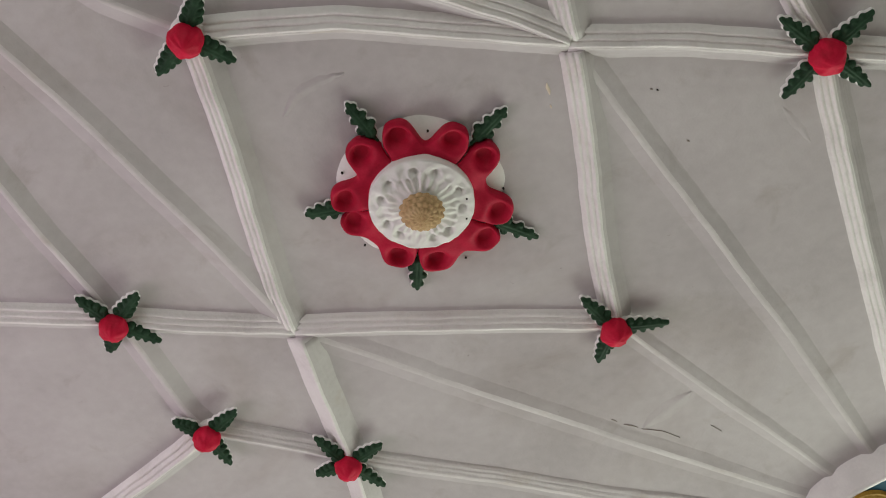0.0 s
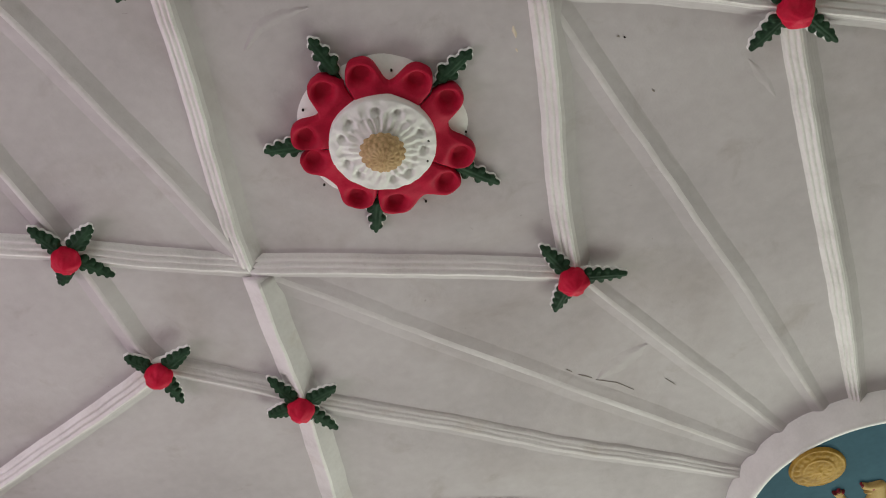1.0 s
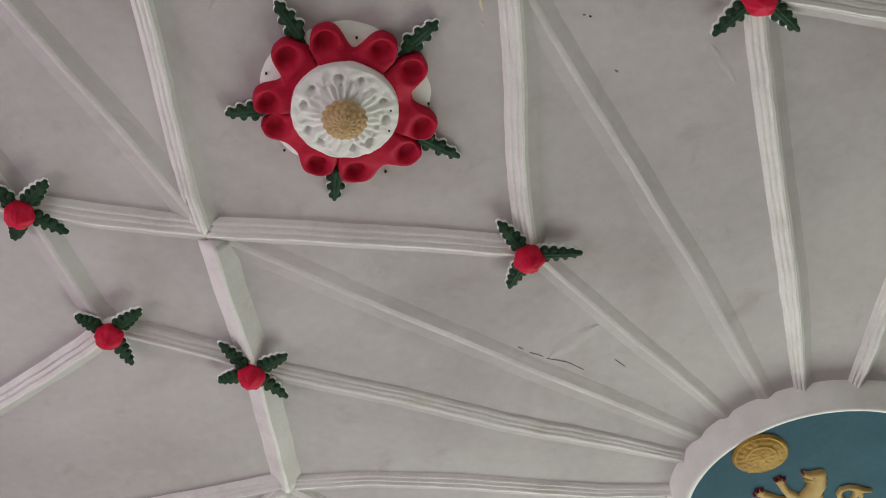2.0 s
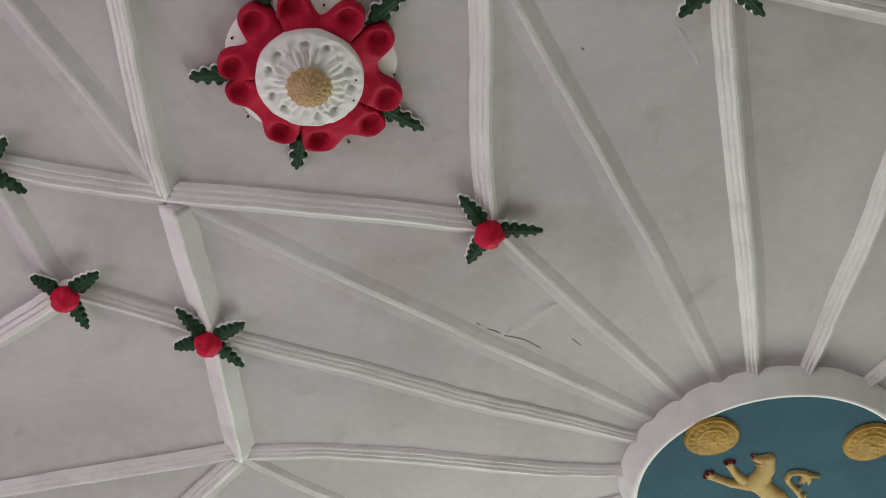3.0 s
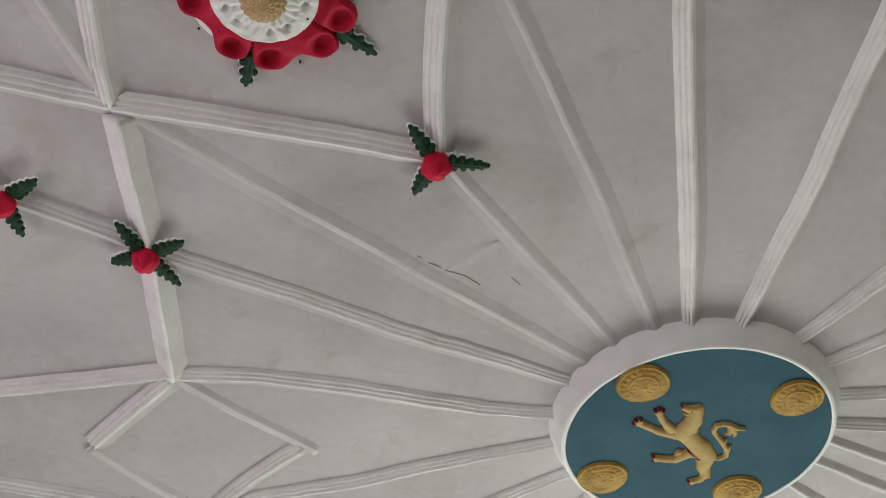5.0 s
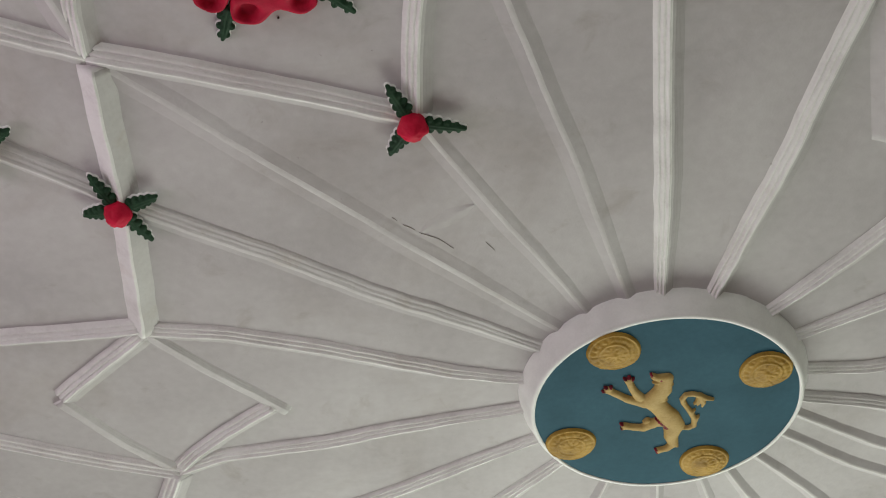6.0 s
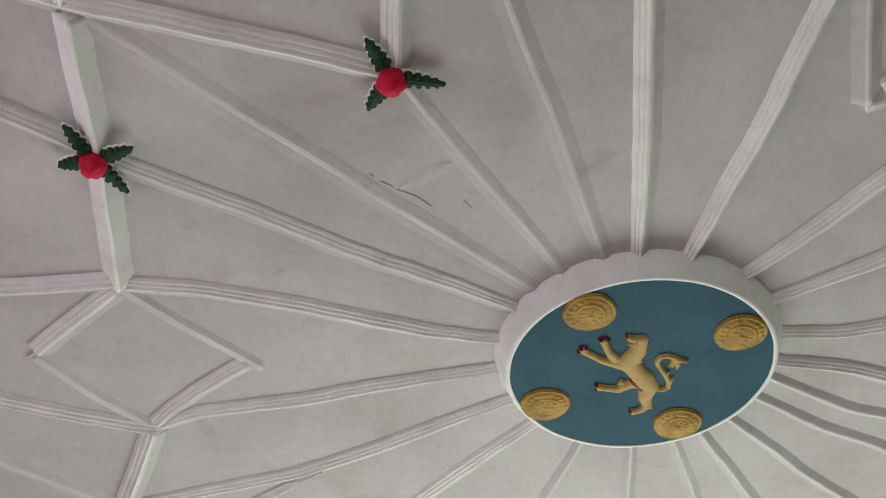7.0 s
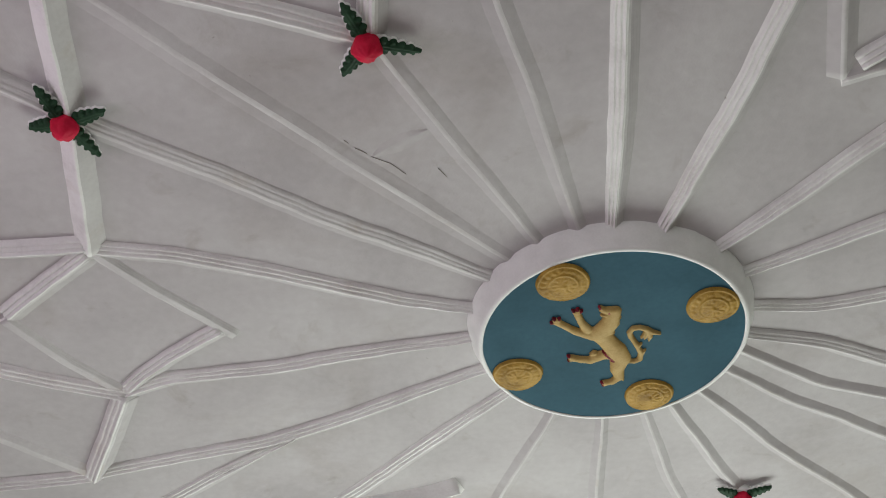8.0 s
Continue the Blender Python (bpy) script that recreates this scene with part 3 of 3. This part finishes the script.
# ---- the large rose ----
def build_rose():
    thing = empty_thing("plaster_rose", (-0.397, 1.285, CEIL), "large red and white plaster rose with green leaves and ochre centre", "ceiling rose")
    bm = bmesh.new()

    def pad(u, v):
        th = 6.283185 * u
        r = (0.163 + 0.006 * math.cos(5 * (th - radians(2))) + 0.003 * noise.noise((math.cos(th) * 3, math.sin(th) * 3, 4.0)))
        steps = ((0.0, 0.010), (0.8, 0.008), (0.95, 0.004), (1.04, -0.006))
        k = round(v * 3)
        return (r * steps[k][0] * math.cos(th), r * steps[k][0] * math.sin(th), -steps[k][1])

    sheet(bm, 90, 3, pad, True)
    bmesh.ops.remove_doubles(bm, verts=bm.verts, dist=1e-5)
    part("rose_bed", bm, WHITE, thing, "white plaster bed under the petals")

    # five red petals, each of two lobes with a deep hollow: first edge, middle, last edge, first lobe, second lobe
    petals = ((-104.5, -66, -30.5, -89, -46.5), (-30.5, 8, 45, -19, 31), (45, 72, 111.5, 55, 97),
              (111.5, 145, 184.5, 126.5, 176), (184.5, 217, 255.5, 197, 240))
    reaches = ((0.176, 0.174), (0.182, 0.187), (0.192, 0.185), (0.178, 0.174), (0.179, 0.182))
    for k, (e0, mid, e1, l0, l1) in enumerate(petals):
        bm = bmesh.new()

        def petal(u, v, e0=e0, mid=mid, e1=e1, l0=l0, l1=l1, k=k):
            deg = e0 + 0.12 + (e1 - e0 - 0.24) * u
            big = reaches[k][0] if deg < mid else reaches[k][1]
            lobe = max(math.exp(-(abs(deg - l0) / 14.0) ** 3.2), math.exp(-(abs(deg - l1) / 14.0) ** 3.2))
            notch = (0.121, 0.130, 0.161, 0.147, 0.132)[k]
            edge = min(deg - e0, e1 - deg)
            out = notch + (big - notch) * lobe
            if edge < 8:
                out = min(out, big - 0.045 * (1 - edge / 8) ** 2.2)
            q = min(v / 0.9, 1.0)
            r = 0.085 + (out - 0.085) * q
            hollow = 0.0
            for l in (l0, l1):
                across = radians(deg - l) * r
                hollow = max(hollow, math.exp(-((across / 0.0200) ** 2 + ((r - (big - 0.0275)) / 0.0185) ** 2) ** 1.6))
            d = 0.030 - 0.003 * q + 0.005 * lobe * q - 0.030 * hollow
            d += 0.004 * math.exp(-((r - (big - 0.058)) / 0.014) ** 2) * lobe
            d -= 0.004 * math.exp(-((deg - mid) / 5) ** 2) * (1 - q)
            d -= (0.002 + 0.008 * q * q) * math.exp(-(edge / 1.6) ** 2)
            d -= 0.004 * (max(0.0, q - 0.9) / 0.1) ** 2
            d += 0.0016 * noise.noise((r * 60, deg * 0.07, k * 5.0))
            d = max(d, 0.0125)
            if v > 0.9:
                d = d + (0.003 - d) * (v - 0.9) / 0.1
                r += 0.0015 * math.sin(math.pi * (v - 0.9) / 0.1)
            return (r * math.cos(radians(deg)), r * math.sin(radians(deg)), -d)

        sheet(bm, 72, 48, petal)
        part("petal", bm, RED, thing, "deep red painted petal with two hollowed lobes")

    # white inner rosette
    dimples = (-125, -82, -53, -6, 21, 66, 92, 142, 166, -150)
    bm = bmesh.new()

    def inner(u, v):
        th = 360 * u
        r = 0.1045 * min(v / 0.93, 1)
        d = 0.051 + 0.020 * (1 - r / 0.1045) ** 1.2
        near = min(abs((th - a + 180) % 360 - 180) for a in dimples)
        d -= 0.017 * math.exp(-((radians(near) * r / 0.0088) ** 2 + ((r - 0.080) / 0.0080) ** 2) ** 1.4)
        d += 0.0030 * math.exp(-(radians(near) * r / 0.013) ** 2 - ((r - 0.083) / 0.015) ** 2)
        if 0.04 < r < 0.082:
            d += 0.0048 * max(0.3, noise.noise((th * 0.016, 4.0, 2.0)) * 1.6 + 0.35) * math.cos(radians(th) * 25 + 2.2 * noise.noise((th * 0.03, 1.0, 2.0))) * math.sin(math.pi * (r - 0.04) / 0.042)
        d += 0.0034 * noise.noise((math.cos(radians(th)) * r * 60, math.sin(radians(th)) * r * 60, 8.0))
        curl = noise.noise((math.cos(radians(th)) * r * 48, math.sin(radians(th)) * r * 48, 31.0))
        d += 0.0034 * math.exp(-(curl / 0.10) ** 2) * math.exp(-((r - 0.078) / 0.016) ** 2)
        d += 0.0020 * math.sin(radians(th) * 10 + 0.6) * math.exp(-((r - 0.093) / 0.008) ** 2)
        if v > 0.93:
            d = d + (0.024 - d) * (v - 0.93) / 0.07
        return (r * math.cos(radians(th)), r * math.sin(radians(th)), -d)

    sheet(bm, 180, 42, inner, True)
    bmesh.ops.remove_doubles(bm, verts=bm.verts, dist=1e-5)
    part("inner_rosette", bm, WHITE, thing, "white fluted inner rosette with small hollows")

    bm = bmesh.new()

    def knob(u, v):
        th = 6.283185 * u
        el = 0.5 * math.pi * v
        odd = 1 if int(v * 5) % 2 else 0
        weave = abs(math.sin(8 * th + odd * math.pi / 2)) * abs(math.sin(math.pi * 5 * v))
        r = 0.0405 + 0.0060 * weave * math.cos(el) ** 0.7
        return (r * math.cos(el) * math.cos(th), r * math.cos(el) * math.sin(th), -0.068 - 0.72 * r * math.sin(el))

    sheet(bm, 108, 48, knob, True)
    bmesh.ops.remove_doubles(bm, verts=bm.verts, dist=1e-5)
    part("seed_head", bm, OCHRE, thing, "ochre seed head with a woven texture")

    for angle, reach in ((-106, 0.252), (-31.5, 0.254), (43.5, 0.267), (110.5, 0.247), (-173.5, 0.241)):
        a = radians(angle)
        leaf = oak_leaf(thing, 0.150 * math.cos(a), 0.150 * math.sin(a), -0.006, angle, reach - 0.150, 3, 0.0195, 0.22, 0.010)
        leaf.location.z = -0.004
    for angle, r, d in ((-66.5, 0.1445, 0.008), (15.7, 0.164, 0.0055), (79.6, 0.192, 0.001), (150, 0.175, 0.003), (-144.4, 0.163, 0.0055),
                        (-104, 0.092, 0.0525), (38, 0.094, 0.0525), (112, 0.092, 0.0525), (-175, 0.093, 0.0525), (8, 0.09, 0.0525)):
        bm = bmesh.new()
        revolve(bm, ((0, 0.002), (0.0024, 0.002), (0.0024, -0.0015), (0, -0.002)), 10)
        hole = part("nail_hole", bm, SOOT, thing, "small dark nail hole")
        hole.location = (r * math.cos(radians(angle)), r * math.sin(radians(angle)), -d)


build_rose()


# ---- damage to the plaster ----
def flaw(name, label, points, wide, material, deep=0.0012):
    """A crack, chip or fold: a tapering low sliver that follows the plaster."""
    bm = bmesh.new()
    pts = [Vector(p) for p in points]
    line = []
    for a, b in zip(pts, pts[1:]):
        n = max(2, round((b - a).length / 0.006))
        line += [a.lerp(b, k / n) for k in range(n)]
    line.append(pts[-1])
    last = len(line) - 1
    rows = []
    for k, p in enumerate(line):
        t = (line[min(k + 1, last)] - line[max(k - 1, 0)]).normalized()
        side = Vector((t.y, -t.x))
        w = wide * (0.15 + math.sin(math.pi * (k + 0.4) / (last + 0.8))) * (1 + (0.5 if wide < 0.004 else 0.15) * noise.noise((p.x * 90, p.y * 90, 2.0)))
        c = p + side * min(wide, 0.003) * 1.2 * noise.noise((p.x * 60, p.y * 60, 5.0))
        row = []
        soft = ((-1, -0.0002), (-0.6, deep * 0.35 - 0.0002), (-0.25, deep * 0.88), (0.0, deep), (0.25, deep * 0.88), (0.6, deep * 0.35 - 0.0002), (1, -0.0002))
        fine = ((-1, -0.001), (-0.7, deep * 0.6), (-0.3, deep), (0, deep), (0.3, deep), (0.7, deep * 0.6), (1, -0.001))
        for s, d in (fine if wide < 0.004 else soft):
            q = c + side * (w * s)
            row.append(bm.verts.new((q.x - pts[0].x, q.y - pts[0].y, -d - sag(q.x, q.y) - (0.0006 if wide < 0.004 else 0.0))))
        rows.append(row)
    for a, b in zip(rows, rows[1:]):
        for i in range(6):
            bm.faces.new((a[i], b[i], b[i + 1], a[i + 1]))
    ob = mesh_object(name, bm, material)
    ob.location = (pts[0].x, pts[0].y, CEIL)
    return tagged(ob, label, "plaster damage", kind="structure")


flaw("plaster_crack", "thin dark crack in the ceiling plaster", [(-0.182, 2.040), (-0.172, 2.050)], 0.0009, STAIN)
flaw("plaster_crack", "thin dark crack in the ceiling plaster", [(-0.158, 2.064), (-0.130, 2.084)], 0.0012, STAIN)
flaw("plaster_crack", "thin dark crack in the ceiling plaster", [(-0.122, 2.092), (-0.078, 2.115), (-0.042, 2.150)], 0.0007, STAIN)
flaw("plaster_crack", "faint short crack in the ceiling plaster", [(0.035, 2.134), (0.055, 2.162)], 0.0008, STAIN)
flaw("plaster_crack", "dark chip beside a ceiling ridge", [(0.022, 1.968), (0.018, 1.980)], 0.0016, SOOT)
flaw("plaster_fold", "low repaired fold in the ceiling plaster", [(-0.117, 2.090), (-0.05, 2.050), (0.010, 2.012)], 0.024, PLASTER, 0.0020)
flaw("plaster_fold", "low curved trowel fold near the rose", [(-0.592, 1.040), (-0.55, 1.003), (-0.506, 0.990), (-0.45, 0.990)], 0.013, PLASTER, 0.0022)
flaw("plaster_fold", "low straight fold below the berry boss", [(0.322, 1.328), (0.363, 1.423)], 0.011, PLASTER, 0.0009)
flaw("plaster_crack", "small dark speck on the ceiling", [(0.087, 1.206), (0.091, 1.209)], 0.0022, STAIN)
flaw("plaster_crack", "small dark speck on the ceiling", [(0.098, 1.212), (0.102, 1.214)], 0.0020, SOOT)
flaw("plaster_crack", "small dark speck on the ceiling", [(0.132, 1.340), (0.136, 1.346)], 0.0020, STAIN)
flaw("plaster_crack", "small dark chip beside a ceiling rib", [(0.690, 1.935), (0.694, 1.945)], 0.0026, STAIN)
flaw("paint_chip", "yellowish chip in the ceiling paint", [(-0.096, 1.130), (-0.096, 1.146), (-0.098, 1.156)], 0.0028, OCHRE_STAIN)
flaw("paint_chip", "yellowish chip in the ceiling paint", [(-0.101, 1.178), (-0.101, 1.186)], 0.0020, OCHRE_STAIN)
